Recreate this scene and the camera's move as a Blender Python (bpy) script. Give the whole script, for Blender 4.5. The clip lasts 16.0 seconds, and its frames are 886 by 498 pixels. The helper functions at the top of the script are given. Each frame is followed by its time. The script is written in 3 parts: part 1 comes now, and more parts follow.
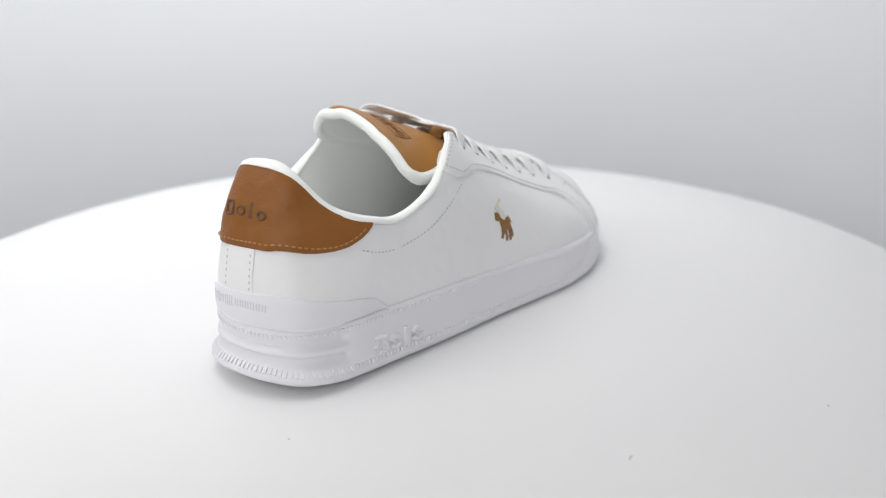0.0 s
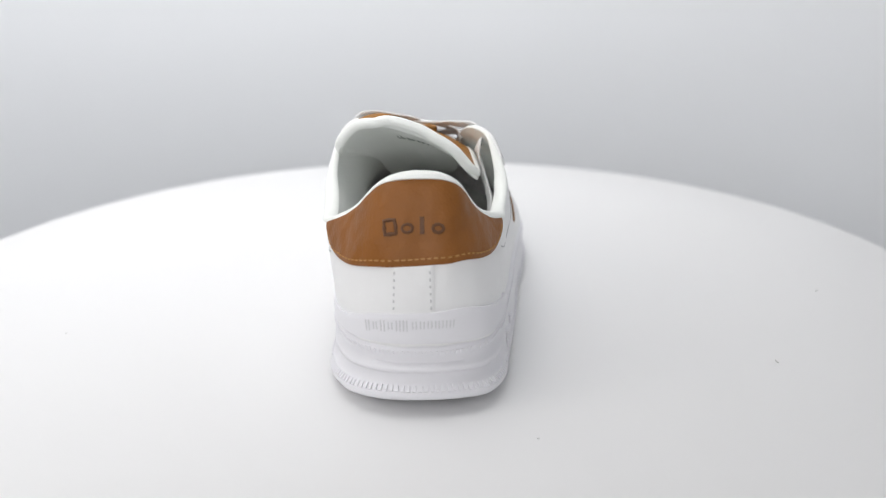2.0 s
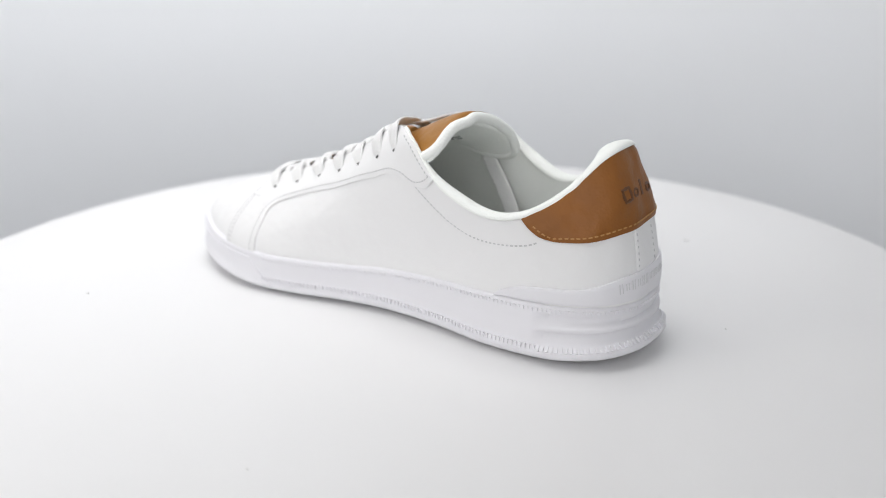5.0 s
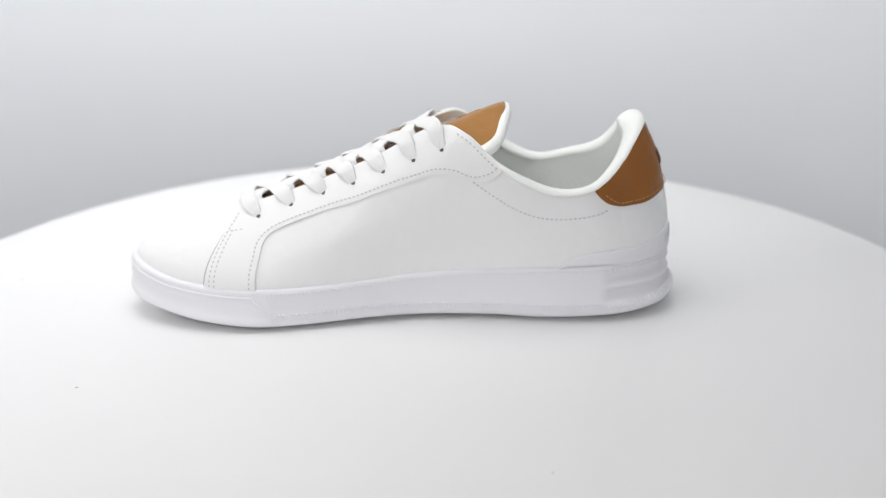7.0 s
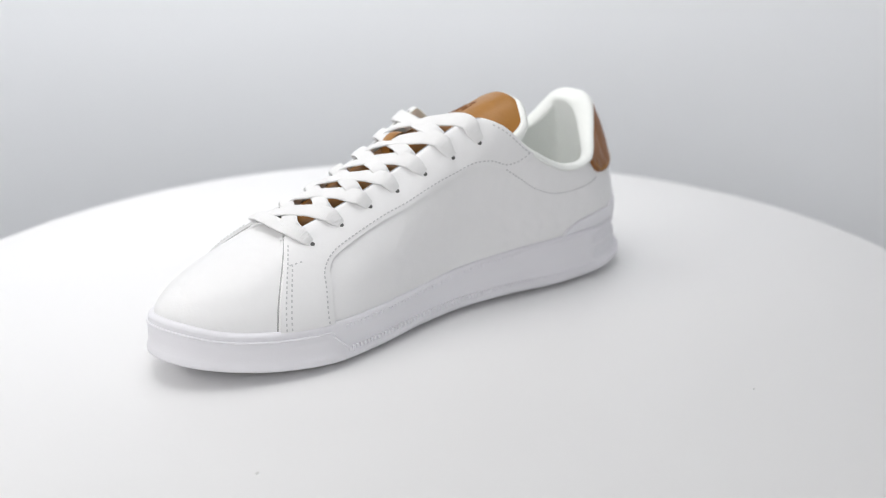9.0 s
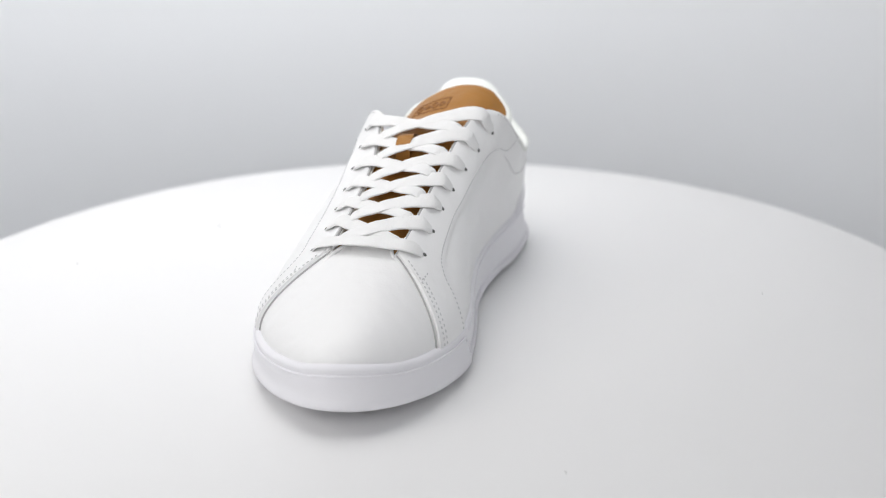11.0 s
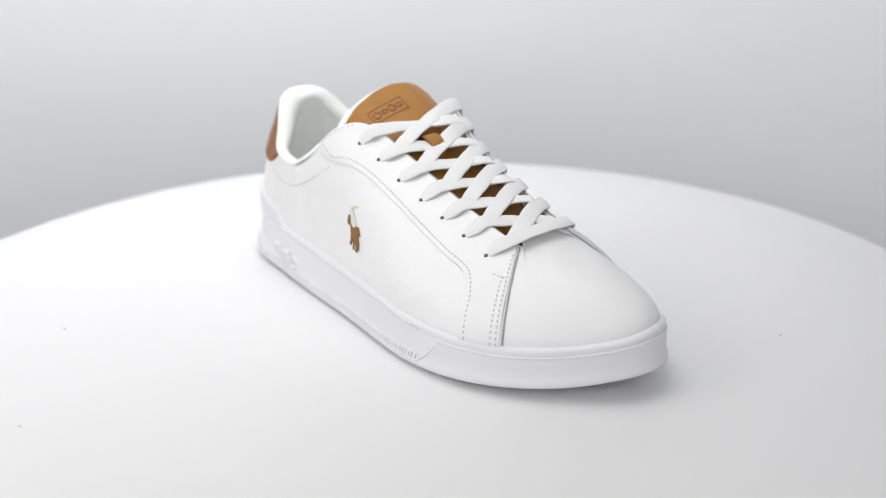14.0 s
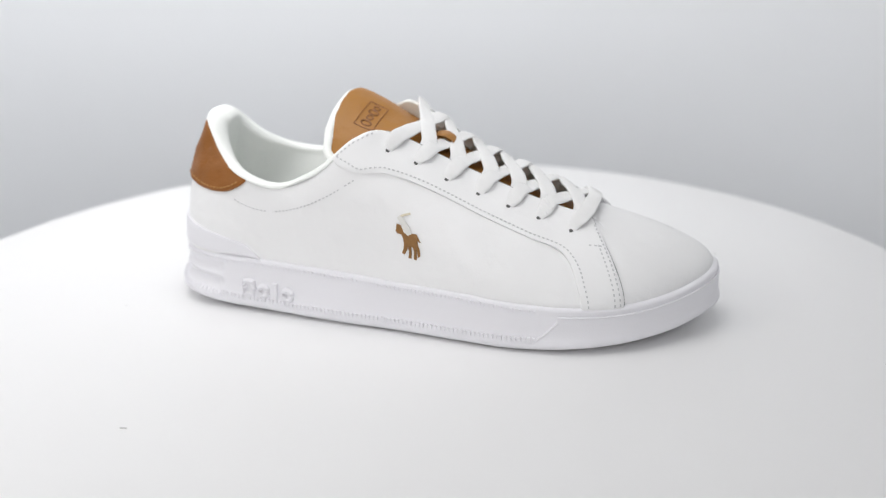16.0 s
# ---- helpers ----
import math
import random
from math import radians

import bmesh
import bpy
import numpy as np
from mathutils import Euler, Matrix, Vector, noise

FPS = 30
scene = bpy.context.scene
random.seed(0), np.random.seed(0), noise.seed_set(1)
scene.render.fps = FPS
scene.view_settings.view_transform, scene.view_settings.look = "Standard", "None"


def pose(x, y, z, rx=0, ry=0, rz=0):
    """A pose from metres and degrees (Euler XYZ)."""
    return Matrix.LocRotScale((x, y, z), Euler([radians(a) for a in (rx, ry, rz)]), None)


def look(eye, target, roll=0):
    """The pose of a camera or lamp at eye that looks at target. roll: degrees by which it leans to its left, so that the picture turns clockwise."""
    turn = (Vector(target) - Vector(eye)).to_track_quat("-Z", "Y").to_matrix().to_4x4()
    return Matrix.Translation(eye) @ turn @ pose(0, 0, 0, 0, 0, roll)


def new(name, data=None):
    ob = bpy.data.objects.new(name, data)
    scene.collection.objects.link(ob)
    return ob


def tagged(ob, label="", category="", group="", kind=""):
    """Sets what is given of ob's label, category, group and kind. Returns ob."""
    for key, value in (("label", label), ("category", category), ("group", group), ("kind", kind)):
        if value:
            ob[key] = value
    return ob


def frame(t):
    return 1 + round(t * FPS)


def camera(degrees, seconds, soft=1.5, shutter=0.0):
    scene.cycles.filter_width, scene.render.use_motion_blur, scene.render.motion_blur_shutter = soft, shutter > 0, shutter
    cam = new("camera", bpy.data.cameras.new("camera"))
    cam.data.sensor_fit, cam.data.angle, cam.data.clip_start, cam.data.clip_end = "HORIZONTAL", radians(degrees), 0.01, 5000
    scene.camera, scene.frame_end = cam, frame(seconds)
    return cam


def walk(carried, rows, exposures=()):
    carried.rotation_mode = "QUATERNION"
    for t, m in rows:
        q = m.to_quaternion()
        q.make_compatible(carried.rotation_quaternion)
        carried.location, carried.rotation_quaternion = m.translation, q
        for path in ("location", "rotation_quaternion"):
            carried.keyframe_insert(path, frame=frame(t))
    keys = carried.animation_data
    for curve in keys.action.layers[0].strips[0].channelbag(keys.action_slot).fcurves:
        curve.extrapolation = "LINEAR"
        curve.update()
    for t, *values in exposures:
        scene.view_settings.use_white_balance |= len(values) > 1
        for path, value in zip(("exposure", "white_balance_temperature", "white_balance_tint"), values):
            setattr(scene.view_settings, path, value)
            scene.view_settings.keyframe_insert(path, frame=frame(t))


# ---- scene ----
cam = camera(48.53, 16.0, soft=1.0)
EYE = Vector((0.0, -0.51, 0.20935))
AIM = EYE + Vector((math.sin(radians(1.251)) * math.cos(radians(19.62)), math.cos(radians(1.251)) * math.cos(radians(19.62)), -math.sin(radians(19.62))))
walk(cam, [(0, look(EYE, AIM, -0.442)), (16, look(EYE, AIM, -0.442))])
cam.data.dof.use_dof = True
cam.data.dof.focus_distance = 0.455
cam.data.dof.aperture_fstop = 6.0


def turn(t):
    """The turntable's angle at t seconds: it runs at an even speed."""
    return 51.482 + 18.3084 * t


# ---- light: a white photo tent lit from above and from one side, plus two added fills ----
world = bpy.data.worlds.new("world")
scene.world = world
world.use_nodes = True
world.node_tree.nodes["Background"].inputs[0].default_value = (1.0, 1.0, 1.0, 1)
world.node_tree.nodes["Background"].inputs[1].default_value = 0.2


def softbox(name, eye, target, size_x, size_y, watts, colour):
    lamp = bpy.data.lights.new(name, "AREA")
    lamp.shape, lamp.size, lamp.size_y, lamp.energy, lamp.color = "RECTANGLE", size_x, size_y, watts, colour
    ob = new(name, lamp)
    ob.matrix_world = look(eye, target)
    return ob


softbox("softbox_top", (-0.32, 0.06, 1.15), (0, 0.05, 0), 1.0, 0.9, 4.7, (1.0, 0.98, 0.955))
softbox("softbox_side", (-0.85, -0.30, 0.62), (0, 0.05, 0.03), 0.42, 0.42, 2.4, (1.0, 0.975, 0.945))
# added fill with no known source: brightens whatever faces the camera
softbox("fill_front", (-0.30, -0.85, 0.34), (0, 0.3, 0.02), 1.1, 0.6, 3.9, (1.0, 0.975, 0.955))
# second added fill, invented to lift the backdrop; its spread shapes the falloff
BACK = softbox("fill_backdrop", (-0.06, 0.02, 0.75), (-0.28, 0.42, 0.10), 0.5, 0.4, 1.7, (0.985, 0.985, 0.995))
BACK.data.spread = radians(110)
scene.view_settings.exposure = -0.12


# ---- materials ----
def material(name, colour, rough=0.5, vary=0.06, scale=40.0, bump=0.0, bump_scale=600.0, metal=0.0, spec=0.5, weave=0.0, wave_scale=400.0, crease=0.0):
    m = bpy.data.materials.new(name)
    m.use_nodes = True
    t = m.node_tree
    b = t.nodes["Principled BSDF"]
    b.inputs["Roughness"].default_value = rough
    b.inputs["Metallic"].default_value = metal
    b.inputs["Specular IOR Level"].default_value = spec
    co = t.nodes.new("ShaderNodeTexCoord")
    big, ramp = t.nodes.new("ShaderNodeTexNoise"), t.nodes.new("ShaderNodeMix")
    big.inputs["Scale"].default_value, big.inputs["Detail"].default_value = scale, 5.0
    t.links.new(co.outputs["Object"], big.inputs["Vector"])
    ramp.data_type = "RGBA"
    ramp.inputs[6].default_value = (*[c * (1 - vary) for c in colour], 1)
    ramp.inputs[7].default_value = (*[min(1.0, c * (1 + vary)) for c in colour], 1)
    t.links.new(big.outputs["Fac"], ramp.inputs[0])
    t.links.new(ramp.outputs[2], b.inputs["Base Color"])
    if bump:
        fine, bp = t.nodes.new("ShaderNodeTexVoronoi"), t.nodes.new("ShaderNodeBump")
        fine.inputs["Scale"].default_value = bump_scale
        bp.inputs["Strength"].default_value, bp.inputs["Distance"].default_value = bump, 0.0004
        t.links.new(co.outputs["Object"], fine.inputs["Vector"])
        t.links.new(fine.outputs["Distance"], bp.inputs["Height"])
        last = bp
        if weave:
            wv, b2 = t.nodes.new("ShaderNodeTexWave"), t.nodes.new("ShaderNodeBump")
            wv.inputs["Scale"].default_value, wv.inputs["Distortion"].default_value = wave_scale, 1.0
            b2.inputs["Strength"].default_value, b2.inputs["Distance"].default_value = weave, 0.0005
            t.links.new(co.outputs["Object"], wv.inputs["Vector"])
            t.links.new(wv.outputs["Fac"], b2.inputs["Height"])
            t.links.new(bp.outputs["Normal"], b2.inputs["Normal"])
            last = b2
        if crease:
            soft_noise, b3 = t.nodes.new("ShaderNodeTexNoise"), t.nodes.new("ShaderNodeBump")
            soft_noise.inputs["Scale"].default_value, soft_noise.inputs["Detail"].default_value = 55.0, 2.0
            b3.inputs["Strength"].default_value, b3.inputs["Distance"].default_value = crease, 0.003
            t.links.new(co.outputs["Object"], soft_noise.inputs["Vector"])
            t.links.new(soft_noise.outputs["Fac"], b3.inputs["Height"])
            t.links.new(bp.outputs["Normal"], b3.inputs["Normal"])
            last = b3
        t.links.new(last.outputs["Normal"], b.inputs["Normal"])
    return m


WHITE_LEATHER = material("white_leather", (0.84, 0.84, 0.845), 0.42, 0.015, 30, 0.12, 900, crease=0.5)
# grey of the cut leather with the shade along the edge painted in
RAW_EDGE_SHADED = material("shaded_raw_edge", (0.42, 0.42, 0.42), 0.8, 0.1, 300, 0.3, 900)
BROWN = material("tan_leather", (0.255, 0.094, 0.018), 0.42, 0.16, 70, 0.25, 700, spec=0.3, crease=0.7)
BROWN_LIGHT = material("light_tan_leather", (0.36, 0.165, 0.036), 0.42, 0.10, 60, 0.2, 700, spec=0.3, crease=0.6)
# tongue tan darkened in place of the shade inside a debossed frame
BROWN_MARK_SHADE = material("deboss_shade_tan", (0.22, 0.088, 0.024), 0.5, 0.1, 200, 0.2, 700)
# tab leather darkened to paint the shade of pressed-in marks
BROWN_DEBOSS_SHADE = material("deboss_shade_brown", (0.11, 0.042, 0.012), 0.5, 0.1, 200, 0.2, 700)
RUBBER = material("white_rubber", (0.79, 0.785, 0.82), 0.45, 0.015, 30, 0.06, 1200)
LINING = material("white_mesh_lining", (0.91, 0.93, 0.905), 0.9, 0.02, 80, 0.45, 1000, spec=0.2)
LACE = material("white_cotton_lace", (0.87, 0.87, 0.87), 0.9, 0.03, 200, 0.5, 1100, spec=0.2, weave=0.4, wave_scale=500)
THREAD_TAN = material("tan_thread", (0.43, 0.22, 0.07), 0.7, 0.1, 400)
# dark colour painted for the shade inside the eyelets
HOLE_SHADE = material("eyelet_hole_shade", (0.12, 0.12, 0.12), 0.9, 0.1, 300)
PRINT = material("grey_print", (0.42, 0.44, 0.43), 0.8, 0.1, 300)
CREAM = material("cream_thread", (0.72, 0.66, 0.52), 0.7, 0.1, 400, 0.6, 1500)
EMBROIDERY = material("tan_embroidery", (0.27, 0.13, 0.035), 0.6, 0.25, 500, 0.8, 1500)
TABLE = material("white_acrylic", (0.80, 0.80, 0.805), 0.38, 0.01, 6, 0.02, 500)
# for the unseen floor: dark only to cut bounce onto the lower backdrop
BOUNCE_CUT = material("bounce_cut_dark", (0.08, 0.082, 0.09), 0.9, 0.05, 5, 0.05, 900)
PAPER = material("pale_grey_paper", (0.845, 0.862, 0.885), 0.9, 0.02, 3, 0.05, 900)
BAND_MARK = material("grey_white_mark", (0.66, 0.66, 0.68), 0.5, 0.03, 100)
# white thread, greyed to paint in the dark of its needle holes
THREAD_HOLE_SHADE = material("thread_hole_shade", (0.58, 0.58, 0.59), 0.8, 0.05, 400)
EMBLEM_WHITE = material("white_embroidery", (0.74, 0.73, 0.70), 0.7, 0.05, 400, 0.6, 1500)
INSOLE = material("pale_insole", (0.74, 0.76, 0.74), 0.85, 0.08, 60, 0.5, 500)
DUST = material("grey_dust", (0.62, 0.62, 0.61), 0.9, 0.1, 800)

# x, y, length, half width, angle of the specks on the turntable
DUST_AT = [(-0.0845, -0.1710, 0.0030, 0.00036, 12), (0.0044, -0.2209, 0.0012, 0.0003, 60), (0.1585, 0.1053, 0.0013, 0.0003, 31), (-0.05, 0.1824, 0.0008, 0.00025, 6), (0.2363, -0.0332, 0.001, 0.00025, 21), (-0.1552, -0.0515, 0.0008, 0.00025, 134)]


# ---- mesh helpers ----
def part(name, verts, faces, mat, parent=None, label="", smooth=True, sharp=40):
    me = bpy.data.meshes.new(name)
    me.from_pydata([tuple(p) for p in verts], [], faces)
    me.materials.append(mat)
    bm = bmesh.new()
    bm.from_mesh(me)
    bmesh.ops.remove_doubles(bm, verts=bm.verts, dist=1e-7)
    bmesh.ops.recalc_face_normals(bm, faces=bm.faces)
    bm.to_mesh(me)
    bm.free()
    if smooth:
        me.shade_smooth()
        me.set_sharp_from_angle(angle=radians(sharp))
    ob = new(name, me)
    if parent is not None:
        ob.parent = parent
    return tagged(ob, label)


def sheet(rows, close_rows=False, close_cols=False):
    """Vertices and faces of a grid of points."""
    n, m = len(rows), len(rows[0])
    verts = [p for r in rows for p in r]
    faces = []
    for i in range(n if close_rows else n - 1):
        for j in range(m if close_cols else m - 1):
            a, b = (i + 1) % n, (j + 1) % m
            faces.append((i * m + j, i * m + b, a * m + b, a * m + j))
    return verts, faces


def tube(line, radius, sides=8, flat=1.0, closed=False, normals=None, square=0.0):
    """A round or flattened cord along a line of points, its ends closed."""
    line = [Vector(p) for p in line]
    rows = []
    for i, p in enumerate(line):
        a = line[i - 1] if i or closed else p
        b = line[(i + 1) % len(line)] if i < len(line) - 1 or closed else p
        t = (b - a).normalized()
        up = Vector(normals[i]) if normals is not None else Vector((0, 0, 1))
        if abs(t.dot(up)) > 0.97:
            up = Vector((0, 1, 0))
        side = t.cross(up).normalized()
        up = side.cross(t).normalized()
        rad = radius[i] if isinstance(radius, list) else radius
        ring = [(math.cos(2 * math.pi * k / sides), math.sin(2 * math.pi * k / sides)) for k in range(sides)]
        if square:
            ring = [(math.copysign(abs(x) ** square, x), math.copysign(abs(y) ** square, y)) for x, y in ring]
        rows.append([p + side * (rad * x) + up * (rad * flat * y) for x, y in ring])
    v, f = sheet(rows, close_rows=closed, close_cols=True)
    if not closed:
        f.append(tuple(range(sides)))
        f.append(tuple(range(len(v) - 1, len(v) - 1 - sides, -1)))
    return v, f


def lathe(profile, steps, z0=0.0):
    return sheet([[(r * math.cos(2 * math.pi * k / steps), r * math.sin(2 * math.pi * k / steps), z + z0) for r, z in profile] for k in range(steps)], close_rows=True)


# ---- shoe surface: a ring of stations round the sole, each with an upper line from the sole edge to the top line ----
K = 0.00094444
# x, y of the sole wall; its lower and upper edge; how far the foot of the wall stands out; top line x, y, z; fullness low and high
STATIONS = np.array([
    (-142.5, -3, 8, 33, 3.0, -121.5, -3, 106.5, 0.45, 8, 22),
    (-140, -19, 7.5, 33, 3.0, -118.5, -17, 103, 0.45, 11, 20),
    (-131.5, -33, 5.5, 33, 2.5, -105.5, -28, 85.5, 0.45, 11, 14),
    (-111, -41, 3, 32, 2.0, -88, -39, 77.5, 0.45, 5, 8),
    (-80, -45.5, 2, 32, 1.5, -68, -41, 74.5, 0.45, 5, 8),
    (-40, -50.5, 1, 31, 1.0, -45, -43, 85, 0.45, 6, 8),
    (0, -54.5, 1, 29, 1.0, -26, -36.5, 102, 0.42, 8, 10),
    (35, -59.5, 1, 28, 1.0, -10, -26, 103.5, 0.38, 6, 9),
    (65, -62.5, 1, 26, 1.0, 25, -19, 86.5, 0.34, 5, 6),
    (95, -59, 2, 24.5, 1.0, 65, -17, 70.5, 0.34, 5, 6),
    (122, -48.5, 4, 24.5, 1.0, 99, -16, 60.5, 0.42, 10, 7),
    (145, -31, 6.5, 27, 0.5, 93, -9, 63, 0.42, 20, 8),
    (162, -10, 10.5, 31, 0.5, 92, -2, 64, 0.42, 27, 8),
    (166.5, 7, 12, 34, 0.5, 92, 3, 64, 0.42, 29, 8),
    (159, 23.5, 10.5, 32.5, 0.5, 92, 7, 64, 0.42, 26, 8),
    (142.5, 36, 7.5, 28, 0.5, 93, 12, 63.5, 0.42, 20, 8),
    (119.5, 45, 4.5, 25.2, 1.0, 99, 17, 61.5, 0.42, 11, 7),
    (92, 49.5, 2.5, 24.2, 1.0, 65, 18.5, 73, 0.34, 5, 6),
    (62, 46, 2.5, 24, 1.0, 25, 20.5, 89.5, 0.34, 5, 6),
    (30, 39, 3, 25, 1.0, -8, 28.5, 108, 0.38, 7, 9),
    (0, 35, 3, 27.5, 1.0, -24, 39, 106, 0.42, 9, 10),
    (-35, 36.5, 3, 30, 1.0, -43, 45, 89, 0.45, 6, 8),
    (-70, 40.5, 2.5, 31.5, 1.5, -68, 44, 76, 0.45, 5, 8),
    (-105, 39.5, 3.5, 32.5, 2.0, -90, 41, 76.5, 0.45, 5, 8),
    (-128.5, 30, 5.5, 33, 2.5, -106.5, 26.5, 86.5, 0.45, 11, 14),
    (-140, 14.5, 7.5, 33, 3.0, -119, 12, 103, 0.45, 11, 20)])
NS = len(STATIONS)


def station(s):
    """The row of numbers at place s round the shoe (0 and 26: middle of the heel; 13: toe)."""
    i = math.floor(s)
    f = s - i
    a, b, c, d = (STATIONS[(i + j) % NS] for j in (-1, 0, 1, 2))
    return 0.5 * (2 * b + (c - a) * f + (2 * a - 5 * b + 4 * c - d) * f * f + (3 * b - a - 3 * c + d) * f ** 3)


def outward(s):
    d = station(s + 0.05)[:2] - station(s - 0.05)[:2]
    n = np.array((d[1], -d[0], 0.0))
    return n / np.linalg.norm(n)


def upper(s, v, off=0.0):
    """A point of the upper in millimetres: v 0 at the sole, 1 at the top line; off: out along the normal."""
    r, n = station(s), outward(s)
    foot = np.array((r[0], r[1], r[3] - 1.0)) - 3.0 * n
    top = r[5:8]
    away = foot - top
    away[2] = 0
    away /= max(np.linalg.norm(away), 1e-6)
    w = 0.5 * n + 0.5 * away
    p1 = foot + np.array((0, 0, r[8] * (top[2] - foot[2])))
    p2 = top + w * r[9] - np.array((0, 0, r[10]))
    u = 1 - v
    p = u ** 3 * foot + 3 * u * u * v * p1 + 3 * u * v * v * p2 + v ** 3 * top
    if off:
        e = 0.02
        a = upper(s + e, v) - upper(s - e, v)
        b = upper(s, min(v + e, 1.0)) - upper(s, max(v - e, 0.0))
        m = np.cross(a, b)
        p = p + off * m / max(np.linalg.norm(m), 1e-9)
    return p


def sole(s, h, off=0.0):
    """A point of the sole's wall: h 0 at its foot, 1 at its upper edge."""
    r, n = station(s), outward(s)
    lean = r[4] * (1 - h) ** 2
    p = np.array((r[0], r[1], r[2] + h * (r[3] - r[2])))
    return p + n * (lean + off)
# ---- the tent: floor and a curved wall round the turntable ----
FLOOR_Z = -0.42
BACK_R = 0.50


def tent():
    # unseen floor, added near black so the backdrop's foot stays dim
    v, f = sheet([[(1.5 * math.sin(a), 1.5 * math.cos(a), FLOOR_Z - d) for a in (2 * math.pi * k / 64 for k in range(64))] for d in (0.0, 0.02)], close_cols=True)
    f += [tuple(range(64)), tuple(range(127, 63, -1))]
    tagged(part("floor", v, f, BOUNCE_CUT, smooth=False), "unseen dark floor below the turntable, added to cut bounce", kind="structure")
    prof = [(0.97, FLOOR_Z + 0.001), (0.97, 0.0), (0.97, 0.8), (0.97, 1.6), (0.99, 1.6), (0.99, FLOOR_Z + 0.001)]
    rows = [[(r * math.sin(a), r * math.cos(a), z) for r, z in prof] for a in (2 * math.pi * k / 96 for k in range(96))]
    v, f = sheet(rows, close_rows=True, close_cols=True)
    tagged(part("wall_round", v, f, PAPER, sharp=60), "pale fabric side of the photo tent", kind="structure")
    # the paper sheet bent round the back of the turntable, open at the front
    prof = [(BACK_R, FLOOR_Z + 0.002), (BACK_R, -0.2), (BACK_R, 0.0), (BACK_R, 0.2), (BACK_R, 0.45), (BACK_R + 0.004, 0.45), (BACK_R + 0.004, FLOOR_Z + 0.002)]
    rows = [[(r * math.sin(a), r * math.cos(a), z) for r, z in prof] for a in (radians(-88 + 176 * k / 72) for k in range(73))]
    v, f = sheet(rows, close_cols=True)
    m = len(prof)
    f += [tuple(range(m)), tuple(range(len(v) - 1, len(v) - 1 - m, -1))]
    tagged(part("backdrop", v, f, PAPER, sharp=60), "seamless pale blue-grey paper bent round the turntable", kind="structure")
    v, f = sheet([[(1.0 * math.sin(a), 1.0 * math.cos(a), 1.6 + d) for a in (2 * math.pi * k / 64 for k in range(64))] for d in (0.0, 0.02)], close_cols=True)
    f += [tuple(range(64)), tuple(range(127, 63, -1))]
    tagged(part("ceiling", v, f, PAPER, smooth=False), "pale top of the photo tent", kind="structure")


def turntable():
    top = new("turntable")
    tagged(top, "round matte white turntable with a rounded edge, turning under a shoe", "turntable")
    prof = [(0.0005, 0.0), (0.10, 0.0), (0.22, 0.0), (0.296, 0.0)]
    prof += [(0.296 + 0.007 * math.sin(a), -0.007 + 0.007 * math.cos(a)) for a in (math.pi / 2 * k / 6 for k in range(1, 7))]
    prof += [(0.303, -0.022), (0.300, -0.026), (0.0005, -0.026)]
    v, f = lathe(prof, 192)
    part("disc", v, f, TABLE, top, sharp=50)
    v, f = lathe([(0.0005, -0.0265), (0.09, -0.0265), (0.09, -0.05), (0.075, -0.06), (0.075, -0.38), (0.14, -0.40), (0.14, -0.4185), (0.0005, -0.4185)], 64)
    part("pedestal", v, f, TABLE, top)
    return top


tent()
TURNTABLE = turntable()


# ---- the sneaker ----
SHOE = tagged(new("sneaker"), "white leather low-top sneaker with tan heel tab and tongue", "shoe")


def mm(p):
    return (p[0] * K, p[1] * K, p[2] * K)


def smoothstep(a, b, x):
    x = min(1.0, max(0.0, (x - a) / (b - a)))
    return x * x * (3 - 2 * x)


def line_at(points, n, closed=False):
    """n points at even steps along a smooth line through the given ones."""
    pts = [np.array(p, float) for p in points]
    fine = []
    for i in range(len(pts) - 1):
        a, b, c, d = pts[max(i - 1, 0)], pts[i], pts[i + 1], pts[min(i + 2, len(pts) - 1)]
        for k in range(24):
            f = k / 24
            fine.append(0.5 * (2 * b + (c - a) * f + (2 * a - 5 * b + 4 * c - d) * f * f + (3 * b - a - 3 * c + d) * f ** 3))
    fine.append(pts[-1])
    fine = np.array(fine)
    run = np.concatenate(([0], np.cumsum(np.linalg.norm(np.diff(fine, axis=0), axis=1))))
    return np.stack([np.interp(np.linspace(0, run[-1], n), run, fine[:, k]) for k in range(fine.shape[1])], 1)


